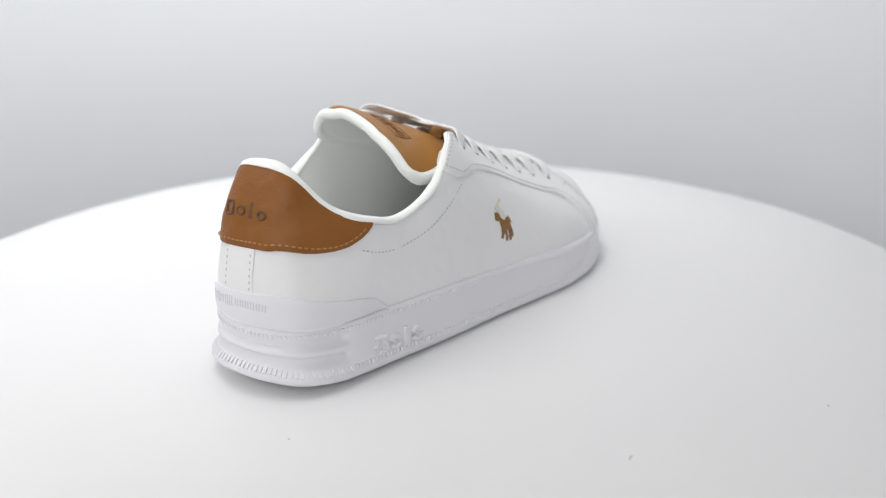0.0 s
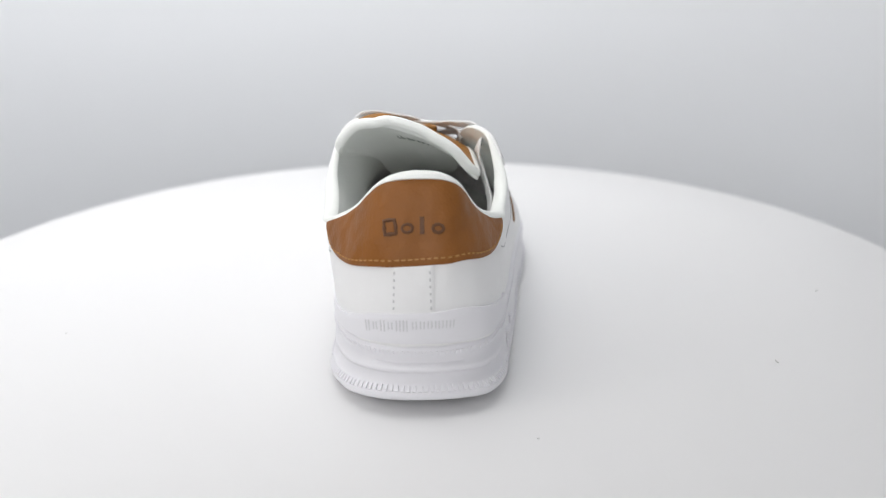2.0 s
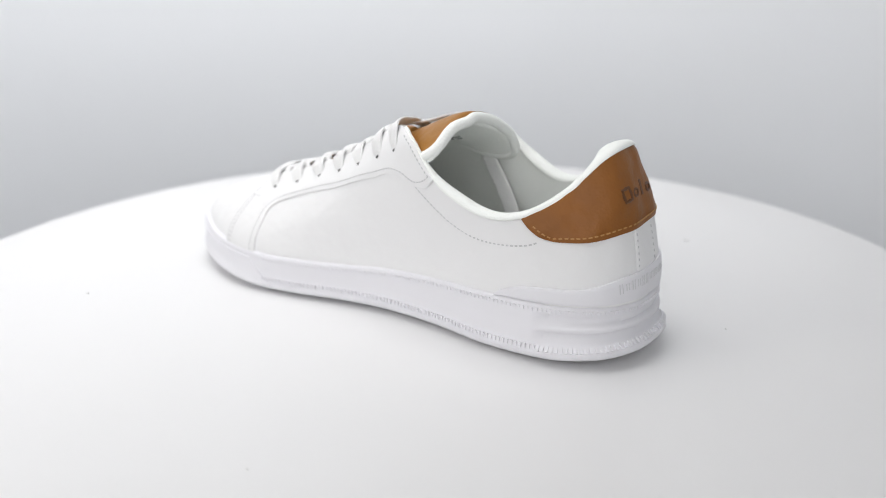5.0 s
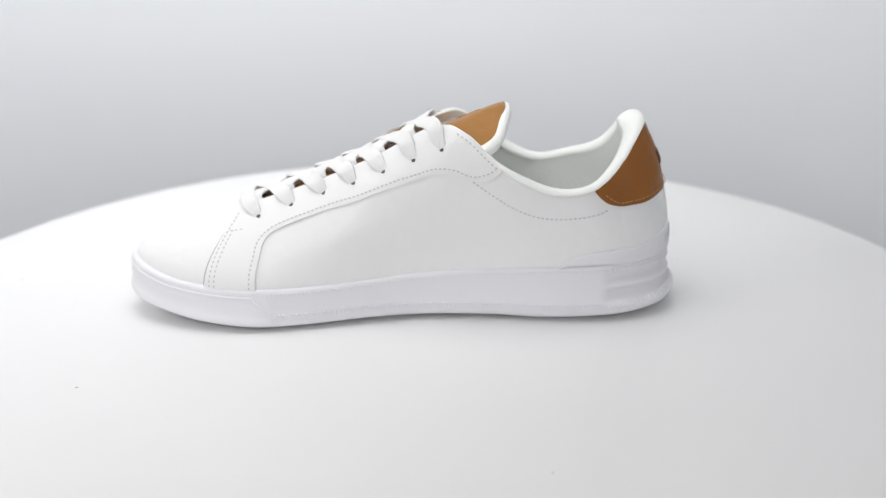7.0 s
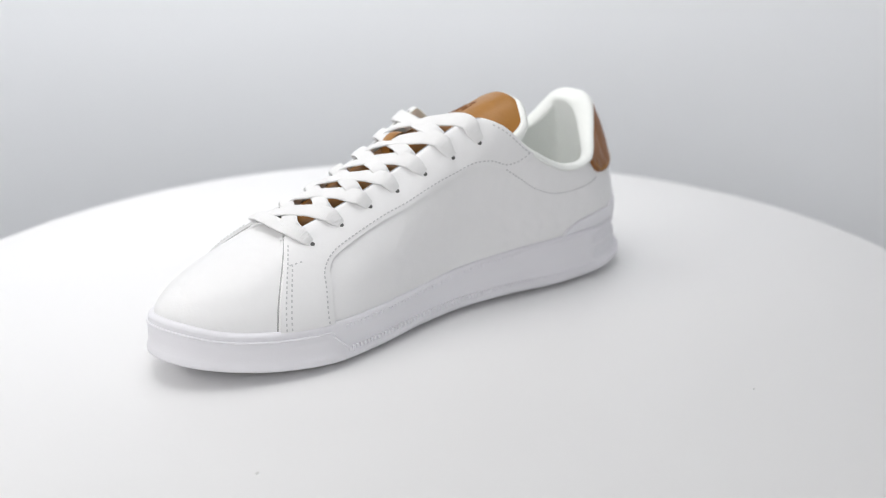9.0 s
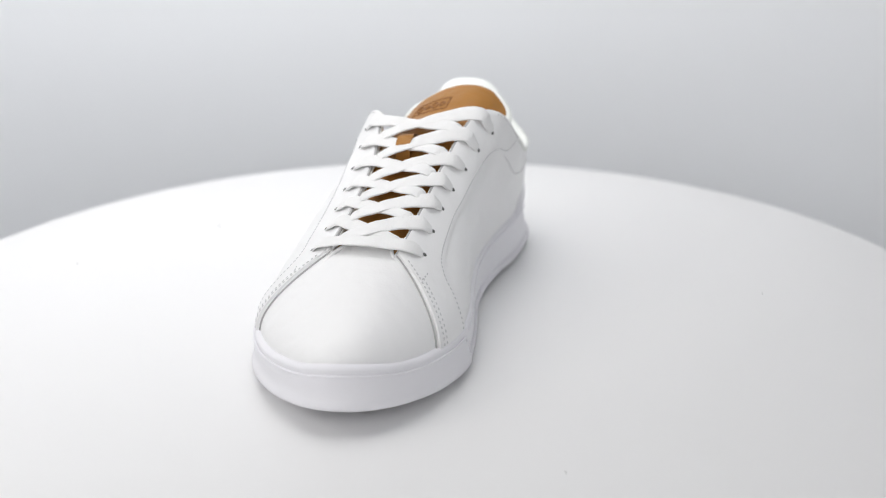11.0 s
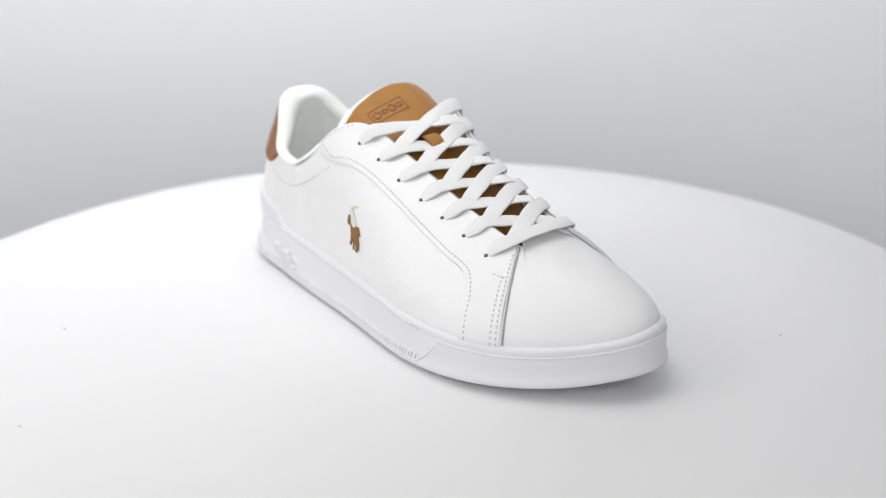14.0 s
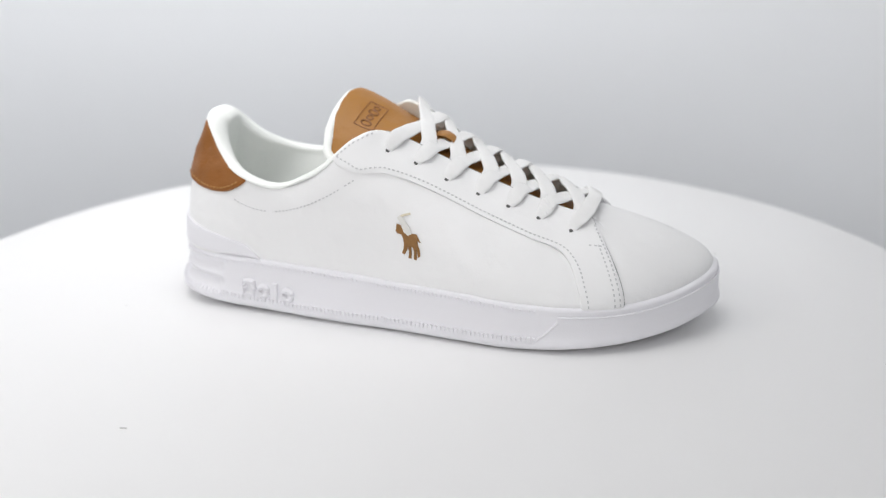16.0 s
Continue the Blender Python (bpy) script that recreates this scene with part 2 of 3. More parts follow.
def shell(name, low, high, off, thick, mat, parent, n=60, m=14, label="", puff=0.0, crease=0.0):
    """A leather piece on the upper between two lines of (s, v), with turned-down edges."""
    a, b = line_at(low, n), line_at(high, n)
    rows = []
    for i in range(n):
        row = []
        for j in range(m):
            f = j / (m - 1)
            s, v = a[i] * (1 - f) + b[i] * f
            rim = min(i, n - 1 - i, j, m - 1 - j)
            o = off + puff * math.sin(math.pi * f) * math.sin(math.pi * i / (n - 1)) - (0.35 if rim == 0 else 0.0)
            if crease:
                q = upper(s, min(v, 1.0))
                o += crease * (noise.noise(Vector(q) * 0.05) + 0.5 * noise.noise(Vector(q) * 0.13))
            row.append(mm(upper(s, min(v, 1.0), o)))
        ends = [mm(upper(*p, off - thick)) for p in ((a[i][0], min(a[i][1], 1)), (b[i][0], min(b[i][1], 1)))]
        rows.append([ends[0]] + row + [ends[1]])
    for i, k in ((0, 0), (n - 1, n + 1)):
        f = [j / (m - 1) for j in range(m)]
        sv = [a[i] * (1 - g) + b[i] * g for g in f]
        row = [mm(upper(p[0], min(p[1], 1.0), off - thick)) for p in sv]
        rows.insert(k, [row[0]] + row + [row[-1]])
    v, f = sheet(rows)
    return part(name, v, f, mat, parent, label, sharp=55)


def box_at(centre, along, up, out, lx, ly, lz, bevel=0.25):
    """Vertices and faces of a little rounded block in millimetres."""
    c, x, y, z = (np.array(q, float) for q in (centre, along, up, out))
    verts, faces = [], []
    for h, k in ((0.0, 1.0), (0.7, 1.0), (1.0, 1.0 - bevel)):
        for sx, sy in ((-1, -1), (1, -1), (1, 1), (-1, 1)):
            verts.append(mm(c + x * sx * lx / 2 * (k if k == 1 else 1 - bevel * min(lx, ly) / lx) + y * sy * ly / 2 * (k if k == 1 else 1 - bevel * min(lx, ly) / ly) + z * lz * h))
    for r in (0, 4):
        for k in range(4):
            faces.append((r + k, r + (k + 1) % 4, r + 4 + (k + 1) % 4, r + 4 + k))
    faces += [(8, 9, 10, 11), (3, 2, 1, 0)]
    return verts, faces


def merged(blocks):
    verts, faces = [], []
    for v, f in blocks:
        n = len(verts)
        verts += v
        faces += [tuple(i + n for i in q) for q in f]
    return verts, faces


def frame_at(fn, s, v, off=0.0):
    """Place, way along s, way along v and normal on a surface."""
    p = fn(s, v, off)
    a = fn(s + 0.03, v, off) - fn(s - 0.03, v, off)
    a = a / np.linalg.norm(a)
    b = fn(s, min(v + 0.02, 1.0), off) - fn(s, max(v - 0.02, 0.0), off)
    n = np.cross(a, b)
    n = n / np.linalg.norm(n)
    return p, a, np.cross(n, a), n


def stitches(name, points, off, mat, parent, gap=2.4, length=1.3, wide=0.72, high=0.35, label="stitched seam"):
    """A row of single stitches along a line of (s, v) on the upper."""
    fine = line_at(points, 240)
    pos = np.array([upper(s, min(v, 0.999)) for s, v in fine])
    run = np.concatenate(([0], np.cumsum(np.linalg.norm(np.diff(pos, axis=0), axis=1))))
    count = max(2, int(run[-1] / gap))
    blocks = []
    for k in range(count):
        d = (k + 0.5) / count * run[-1]
        s, v = np.interp(d, run, fine[:, 0]), np.interp(d, run, fine[:, 1])
        s2, v2 = np.interp(d + 0.4, run, fine[:, 0]), np.interp(d + 0.4, run, fine[:, 1])
        p, a, b, n = frame_at(upper, s, min(v, 0.999), off)
        q = upper(s2, min(v2, 0.999), off) - upper(s, min(v, 0.999), off)
        if np.linalg.norm(q) < 1e-6:
            q = a
        q = q - n * q.dot(n)
        q = q / np.linalg.norm(q)
        blocks.append(box_at(p - 0.1 * n, q, np.cross(n, q), n, length * random.uniform(0.85, 1.1), wide, high))
    v, f = merged(blocks)
    return tagged(part(name, v, f, mat, parent, label, smooth=False), kind="stuff")


# -- sole: a swept wall with ribs and grooves round the heel
WALL = [(0.0, -2.2, -2.2), (0.03, -0.6, 0.0), (0.09, 0.5, 1.3), (0.17, 0.6, 1.2), (0.26, 0.2, -0.3), (0.31, -0.3, -2.4), (0.48, -0.4, -2.9),
        (0.51, -0.4, -1.0), (0.56, -0.4, -0.6), (0.62, -0.4, -0.9), (0.66, -0.4, -2.9), (0.80, -0.4, -2.9), (0.83, -0.4, -1.2), (0.91, -0.4, -1.1), (0.96, -0.6, -1.5), (1.0, -1.5, -2.4), (1.0, -7.0, -7.0)]


def heelness(s):
    s %= 26
    return smoothstep(22.75, 23.05, s) if s > 13 else 1 - smoothstep(2.95, 3.2, s)


def toeness(s):
    return smoothstep(8.35, 8.6, s) * (1 - smoothstep(17.1, 17.35, s))


def make_sole():
    n = 416
    rows = []
    for k in range(n):
        s = 26 * k / n
        w, tw = heelness(s), toeness(s)
        row = []
        for h, side, heel in WALL:
            o = side * (1 - w) + heel * w
            if tw and 0.05 < h < 0.97:
                o += tw * (0.9 if h < 0.8 else 0.25)
            row.append(sole(s, h, o))
        base = sole(s, 0, -9.0)
        base[2] = max(0.0, (base[2] - 2.2) * 0.8)
        inner = sole(s, 0, -16.0)
        inner[2] = max(0.0, (inner[2] - 3.5) * 0.55)
        rows.append([mm(inner), mm(base)] + [mm(p) for p in row])
    v, f = sheet(rows, close_rows=True)
    m = len(rows[0])
    f.append(tuple(k * m for k in range(n)))
    body = part("sole", v, f, RUBBER, SHOE, "white moulded rubber cup sole with ribbed heel", sharp=60)
    # fine teeth moulded along the foot and under the upper edge
    blocks = []
    s = 0.0
    while s < 26.0:
        r = station(s)
        high = r[3] - r[2]
        toe = toeness(s) > 0.2
        if not toe:
            w = heelness(s)
            z = r[2] + (5.6 if w > 0.5 else 6.4)
            p, a, b, q = frame_at(sole, s, (z - r[2]) / high, 0.35 if w > 0.5 else 0.3)
            tilt = b - q * (0.75 if w > 0.5 else 0.0)
            tilt = tilt / np.linalg.norm(tilt)
            blocks.append(box_at(p - q * 0.5, a, tilt, np.cross(a, tilt), 1.45, 3.2 if w > 0.5 else 2.4, 1.35, 0.12))
            p, a, b, q = frame_at(sole, s, (r[3] - 3.0 - r[2]) / high, -1.1 * w - 0.35 * (1 - w))
            blocks.append(box_at(p - q * 0.5, a, b, q, 1.45, 1.8, 0.95, 0.12))
        step = 0.5 * (np.linalg.norm(station(s + 0.5)[:2] - station(s)[:2]) + np.linalg.norm(station(s)[:2] - station(s - 0.5)[:2])) / 0.5
        s += 2.45 / max(step, 4.0)
    v, f = merged(blocks)
    tagged(part("sole_teeth", v, f, RUBBER, body, "fine moulded teeth", smooth=False), kind="stuff")
    # a slanted bead where the toe guard begins, on both sides, and a fine bead round the toe
    for pts in ([(8.32, 0.18), (8.55, 0.42), (8.75, 0.70)], [(17.38, 0.18), (17.2, 0.45), (17.0, 0.72)]):
        ln = [mm(sole(s, h, 0.35)) for s, h in line_at(pts, 12)]
        v, f = tube(ln, 0.0007, 6)
        part("bead", v, f, RUBBER, body)
    ln = [mm(sole(s, 0.80, 0.25)) for s in np.linspace(8.75, 17.0, 90)]
    v, f = tube(ln, 0.00055, 6)
    part("toe_bead", v, f, RUBBER, body)
    # four raised blocks of a brand mark on the outer side
    for s0, wide, high in ((3.70, 9.5, 10.5), (3.98, 6.5, 7.0), (4.18, 3.6, 10.0), (4.38, 6.5, 7.0)):
        p, a, b, q = frame_at(sole, s0, (11.4 + (0.0 if high < 8 else 0.9)) / 30.0, -0.4)
        blk = []
        if high < 8:
            blk.append(tube([mm(p + a * 2.7 * math.cos(g) + b * 2.9 * math.sin(g)) for g in (2 * math.pi * k / 18 for k in range(18))], 0.0015, 8, closed=True))
        else:
            if wide < 5:
                blk.append(box_at(p - q * 0.5, a, b, q, 3.2, high, 2.1))
            else:
                blk.append(tube([mm(p + a * x + b * y) for x, y in ((-2.8, -3.8), (0, -4.0), (2.8, -3.8), (3.1, 0), (2.8, 3.8), (0, 4.0), (-2.8, 3.8), (-3.1, 0))], 0.0016, 8, closed=True))
        v, f = merged(blk)
        part("brand_block", v, f, RUBBER, body, "raised white moulded mark", smooth=False)
    # the band that wraps the heel above the sole
    top = [(22.12, 0.01), (22.27, 0.085), (22.63, 0.15), (23.15, 0.165), (23.5, 0.152), (24.4, 0.176), (25.2, 0.178), (25.67, 0.18), (26.4, 0.186), (26.87, 0.198), (27.79, 0.230), (28.58, 0.216), (29.2, 0.188), (29.6, 0.15), (29.78, 0.085), (29.92, 0.012)]
    low = [(s, min(0.028, v * 0.5)) for s, v in top]
    wrap = shell("heel_band", low, top, 2.7, 2.4, RUBBER, body, n=110, m=8, label="smooth white rubber band round the heel")
    # unread moulded letters on the band, as bars
    for k in range(12):
        f = k / 11
        s = 24.62 + f * (26.88 - 24.62)
        if k == 5:
            s -= 0.03
        p, a, b, q = frame_at(upper, s % 26, 0.115 + 0.012 * f, 2.7)
        tall = 5.2 if k in (0, 2, 4, 5) else 3.6
        v, f2 = merged([box_at(p - q * 0.3 + a * d, a, b, q, 0.65, tall, 0.5) for d in (-0.8, 0.8)])
        part("moulded_mark", v, f2, BAND_MARK, wrap, smooth=False)
    return body


# -- leather upper
def make_upper():
    rows = [[mm(upper(9.4 + (16.7 - 9.4) * i / 80, j / 24)) for j in range(25)] for i in range(81)]
    v, f = sheet(rows)
    vamp = part("vamp", v, f, WHITE_LEATHER, SHOE, "smooth white leather toe")
    # edge that closes the throat of the vamp
    ln = [mm(upper(s, 1.0, -0.4)) for s in np.linspace(9.6, 16.5, 40)]
    v, f = tube(ln, 0.0009, 6)
    part("vamp_edge", v, f, WHITE_LEATHER, vamp)
    outer = shell("quarter", [(s, 0.0) for s in np.linspace(9.95, 0.0, 30)], [(s, 1.0) for s in np.linspace(9.95, 0.0, 30)], 1.2, 1.6, WHITE_LEATHER, SHOE, n=120, m=30, crease=0.85)
    inner = shell("quarter", [(s, 0.0) for s in np.linspace(16.02, 26.0, 30)], [(s, 1.0) for s in np.linspace(16.02, 26.0, 30)], 1.2, 1.6, WHITE_LEATHER, SHOE, n=120, m=30, crease=0.5)
    # cut front edges of the quarters, seam shade included in their grey
    for q, s in ((outer, 9.95), (inner, 16.02)):
        ln = [mm(upper(s + (0.008 if s < 13 else -0.008), v, 0.25)) for v in np.linspace(0.0, 0.99, 40)]
        v, f = tube(ln, 0.0005, 6)
        part("raw_edge", v, f, RAW_EDGE_SHADED, q, "cut leather edge, its grey deepened by painted shade")
    # eyestays: run up from the sole, along the lacing and back to the collar
    low_r = [(9.16, 0.0), (9.15, 0.2), (9.16, 0.39), (9.03, 0.478), (8.67, 0.495), (8.19, 0.522), (7.71, 0.547), (7.19, 0.57), (6.63, 0.612), (6.41, 0.635), (6.12, 0.655), (5.88, 0.675), (5.63, 0.75), (5.47, 0.86), (5.40, 0.985)]
    high_r = [(9.93, 0.0), (9.92, 0.28), (9.93, 0.55), (9.93, 0.8), (9.85, 0.985), (9.4, 0.99), (8.9, 0.99), (8.4, 0.99), (7.9, 0.99), (7.4, 0.99), (6.9, 0.99), (6.5, 0.99), (6.1, 0.99), (5.75, 0.99), (5.42, 0.99)]
    stay_r = shell("eyestay", low_r, high_r, 2.5, 1.6, WHITE_LEATHER, SHOE, n=130, m=12)
    low_l = [(17.08, 0.0), (16.98, 0.28), (16.9, 0.455), (17.1, 0.525), (17.65, 0.553), (18.33, 0.535), (19.1, 0.54), (19.7, 0.598), (20.08, 0.628), (20.43, 0.646), (20.72, 0.715), (20.9, 0.83), (21.0, 0.985)]
    high_l = [(16.05, 0.0), (16.05, 0.28), (16.05, 0.6), (16.05, 0.985), (16.6, 0.99), (17.2, 0.99), (17.8, 0.99), (18.5, 0.99), (19.2, 0.99), (19.8, 0.99), (20.2, 0.99), (20.6, 0.99), (20.98, 0.99)]
    stay_l = shell("eyestay", low_l, high_l, 2.5, 1.6, WHITE_LEATHER, SHOE, n=130, m=12)

    # cut edges of the eyestays along the throat; underside shade is painted into the grey
    for stay, lo, hi in ((stay_r, 6.9, 9.8), (stay_l, 16.15, 19.4)):
        ln = [mm(upper(s, 0.992, 0.9)) for s in np.linspace(lo, hi, 60)]
        v, f = tube(ln, 0.0008, 6)
        part("raw_edge", v, f, RAW_EDGE_SHADED, stay, "cut leather edge, its grey deepened by painted shade")

    def inset(line, ds, dv):
        return [(s + ds, min(0.985, v + dv)) for s, v in line]
    # stitch rows beside the lower edges, and along the top edge; needle-hole dark is in their grey
    stitches("seam", [(9.28, 0.01), (9.27, 0.2), (9.28, 0.37), (9.15, 0.50)] + inset(low_r[4:12], 0.0, 0.035) + [(5.72, 0.79), (5.56, 0.9), (5.5, 0.97)], 2.5, THREAD_HOLE_SHADE, stay_r)
    stitches("seam", [(16.96, 0.01), (16.87, 0.28), (16.8, 0.445), (16.98, 0.555)] + inset(low_l[4:10], 0.0, 0.038) + [(20.64, 0.75), (20.8, 0.86), (20.88, 0.97)], 2.5, THREAD_HOLE_SHADE, stay_l)
    stitches("seam", [(6.55, 0.955), (6.3, 0.95), (6.0, 0.945), (5.75, 0.945), (5.5, 0.95)], 2.5, THREAD_HOLE_SHADE, stay_r)
    stitches("seam", [(19.75, 0.95), (20.0, 0.945), (20.3, 0.94), (20.6, 0.94), (20.9, 0.945)], 2.5, THREAD_HOLE_SHADE, stay_l)
    for d in (0.0, 0.10):
        stitches("seam", [(9.86 - d, 0.01), (9.86 - d, 0.25), (9.87 - d, 0.48), (9.88 - d, 0.60 if d else 0.84)], 2.5, THREAD_HOLE_SHADE, stay_r)
        stitches("seam", [(16.16 + d, 0.01), (16.14 + d, 0.3), (16.13 + d, 0.5), (16.12 + d, 0.62 if d else 0.85)], 2.5, THREAD_HOLE_SHADE, stay_l)
    stitches("seam", [(9.86, 0.585), (9.72, 0.575), (9.58, 0.565)], 2.5, THREAD_HOLE_SHADE, stay_r)
    stitches("seam", [(16.14, 0.61), (16.28, 0.60), (16.42, 0.59)], 2.5, THREAD_HOLE_SHADE, stay_l)
    # collar seams
    stitches("seam", [(5.72, 0.655), (5.27, 0.64), (4.92, 0.622), (4.49, 0.581), (4.01, 0.578), (3.4, 0.595), (2.96, 0.63)], 1.2, THREAD_HOLE_SHADE, outer, length=1.4)
    stitches("seam", [(20.5, 0.65), (20.91, 0.622), (21.35, 0.567), (21.81, 0.549), (22.32, 0.572), (22.9, 0.592), (23.15, 0.62)], 1.2, THREAD_HOLE_SHADE, inner, length=1.4)
    # strip up the back of the heel
    strip = shell("backstay", [(s, 0.12) for s in np.linspace(25.22, 26.42, 8)], [(s, 0.452) for s in np.linspace(25.29, 26.38, 8)], 1.8, 0.9, WHITE_LEATHER, SHOE, n=24, m=12)
    stitches("seam", [(25.32, 0.19), (25.35, 0.425)], 1.75, THREAD_HOLE_SHADE, strip, gap=2.9)
    stitches("seam", [(26.31, 0.19), (26.28, 0.425)], 1.75, THREAD_HOLE_SHADE, strip, gap=2.9)
    # tan tab over the heel
    low = [(23.03, 0.945), (23.10, 0.80), (23.22, 0.685), (23.45, 0.61), (23.7, 0.575), (23.95, 0.54), (24.5, 0.483), (25.05, 0.447), (25.5, 0.44), (26.0, 0.443), (26.5, 0.452), (26.9, 0.468), (27.45, 0.53), (27.96, 0.595), (28.3, 0.63), (28.62, 0.675), (28.82, 0.75), (28.94, 0.84), (29.0, 0.945)]
    up = [(s, 0.985) for s, v in low]
    tab = shell("heel_tab", low, up, 2.5, 1.6, BROWN, SHOE, n=130, m=20, label="creased tan leather heel tab", puff=0.4, crease=0.9)
    tab_line = [(23.2, 0.83), (23.3, 0.725)] + [(s, v + 0.04) for s, v in low[3:15]] + [(28.55, 0.715), (28.72, 0.785), (28.84, 0.87)]
    stitches("seam", tab_line, 3.0, THREAD_TAN, tab, gap=2.8, length=1.9, label="tan stitching")
    # brand mark in plain shapes; dark brown paints the shade of debossing
    for f, wide, tall in ((0.13, 7.0, 7.6), (0.37, 6.0, 5.0), (0.61, 3.0, 7.6), (0.86, 6.0, 5.0)):
        s = 25.02 + f * (26.76 - 25.02)
        ring = []
        v0 = 0.672 if tall < 6 else 0.688
        p0, a, b, q = frame_at(upper, s % 26, v0, 3.1)
        if tall < 6:
            ring.append(tube([mm(p0 - q * 0.6 + a * 2.3 * math.cos(g) + b * 1.8 * math.sin(g)) for g in (2 * math.pi * k / 18 for k in range(18))], 0.00075, 6, closed=True))
        else:
            if wide < 5:
                ring.append(box_at(p0 - q * 0.8, a, b, q, 2.0, tall, 0.75))
            else:
                ring.append(tube([mm(p0 - q * 0.6 + a * x + b * y) for x, y in ((-2.4, -3.0), (0, -3.1), (2.4, -3.0), (2.7, 0), (2.4, 3.0), (0, 3.1), (-2.4, 3.0), (-2.7, 0))], 0.0009, 8, closed=True))
        v, f2 = merged(ring)
        part("brand_mark", v, f2, BROWN_DEBOSS_SHADE, tab, "mark with deboss shade painted dark brown", smooth=False)
    # embroidered emblem on the outer side: a plain tan shape with a cream top
    def patch(name, outline, mat, high):
        c = np.mean(outline, axis=0)
        verts, n = [], len(outline)
        for s, h in ((1.0, 0.0), (0.97, high * 0.8), (0.6, high), (0.0, high * 1.05)):
            for x, y in outline:
                px, py = c[0] + (x - c[0]) * s, c[1] + (y - c[1]) * s
                # follow the bend of the leather
                pp = upper(6.33 + px / 38.0, 0.262 + py / 90.0, 1.35 + h)
                verts.append(mm(pp))
        faces = [(r * n + k, r * n + (k + 1) % n, (r + 1) * n + (k + 1) % n, (r + 1) * n + k) for r in range(3) for k in range(n)]
        part(name, verts, faces, mat, outer, "embroidered emblem")
    patch("emblem_body", [(-3.9, -2.6), (-3.6, 1.6), (-4.4, 4.4), (-6.4, 3.2), (-7.0, 4.6), (-4.8, 8.0), (-2.4, 7.4), (0.6, 4.4), (3.8, 3.4), (6.6, 3.4), (7.4, -0.6), (5.8, 0.6), (4.8, -2.6), (1.0, -3.4)], EMBROIDERY, 0.7)
    for q in ([(-3.9, -1.6), (-1.2, -1.6), (-2.8, -4.6), (-5.4, -7.4), (-6.8, -6.6), (-5.0, -4.2)], [(-2.2, -1.8), (0.4, -2.2), (-0.6, -6.0), (-1.6, -9.0), (-3.4, -9.0), (-2.0, -5.6)],
              [(1.2, -2.2), (3.9, -2.2), (3.0, -5.0), (1.6, -9.4), (-0.2, -9.4), (1.2, -5.2)], [(2.6, -2.0), (4.9, -1.8), (5.2, -4.4), (4.2, -7.6), (2.8, -8.0), (3.4, -4.6)]):
        patch("emblem_leg", q, EMBROIDERY, 0.6)
    patch("emblem_top", [(-2.4, 3.2), (0.8, 0.6), (3.4, 2.2), (3.8, 6.4), (2.4, 9.0), (1.6, 11.2), (-0.4, 12.2), (-2.6, 11.2), (-2.4, 9.2), (-1.6, 8.0)], EMBLEM_WHITE, 0.8)
    patch("emblem_stick", [(-0.6, 10.6), (3.0, 11.8), (8.2, 12.6), (8.4, 13.6), (2.6, 12.8), (-1.0, 11.8)], CREAM, 0.5)
    return outer, inner, stay_r, stay_l


def pad(s):
    """Half the thickness of the padded collar."""
    s %= 26
    d = s if s < 13 else 26 - s
    edge = 5.6 if s < 13 else 5.2
    return 0.8 + (2.6 + 3.2 * (1 - smoothstep(0.6, 2.8, d))) * (1 - smoothstep(edge - 0.9, edge + 0.5, d))


def make_lining():
    rows = []
    for k in range(241):
        s = 16.4 + (35.6 - 16.4) * k / 240
        r = pad(s)
        p, a, b, n = frame_at(upper, s, 0.985, 0.0)
        top = upper(s, 1.0)
        thick = 1.0 + 1.3 * smoothstep(1.2, 3.0, r)
        d = 0.02 * smoothstep(3.4, 6.0, r)
        row = [mm(upper(s, 0.94 + 2 * d, thick - 0.6)), mm(upper(s, 0.955 + 1.5 * d, thick + 0.2)), mm(upper(s, 0.985, thick + 0.4))]
        c = top - n * (r - thick)
        for j in range(9):
            g = math.pi * j / 8
            row.append(mm(c + n * ((r + 0.3) * math.cos(g)) + b * (r * (0.62 - 0.14 * smoothstep(3.4, 6.0, r)) * math.sin(g))))
        for v in np.linspace(0.95, 0.04, 14):
            row.append(mm(upper(s, v, -(2 * r - thick) - 1.0 * math.sin(math.pi * v))))
        rows.append(row)
    v, f = sheet(rows)
    lining = part("lining", v, f, LINING, SHOE, "white knitted textile lining and padded collar")
    ring = [sole(26 * k / 120, 1.0, -6.5) for k in range(120)]
    for p in ring:
        p[2] += 1.0
    mid = [np.array((p[0] * 0.55 + 5, p[1] * 0.5, p[2] - 1.0)) for p in ring]
    v, f = sheet([[mm(p) for p in ring], [mm(p) for p in mid]], close_cols=True)
    f.append(tuple(range(120, 240)))
    insole = part("insole", v, f, INSOLE, SHOE, "pale grey insole")
    return lining


# -- tongue: a padded flap, tan outside and white inside
SPINE = [(106, 1, 54), (80, 1, 63), (50, 1, 75), (20, 2, 88), (-5, 3, 100.5), (-20, 5, 105.5), (-30, 6, 109.5), (-38, 7, 112.8), (-43.5, 7, 114.6), (-46, 7, 115.2)]
HALF = [17, 20, 22, 24, 30, 35, 36, 33, 25, 14]
DROP = [5, 6, 6, 6, 13, 20, 23, 19, 9, 4]
# how steeply it leans across: the inner edge stands higher at the free end
LEAN = [0, 0, 0, 0.03, 0.12, 0.26, 0.32, 0.33, 0.32, 0.30]


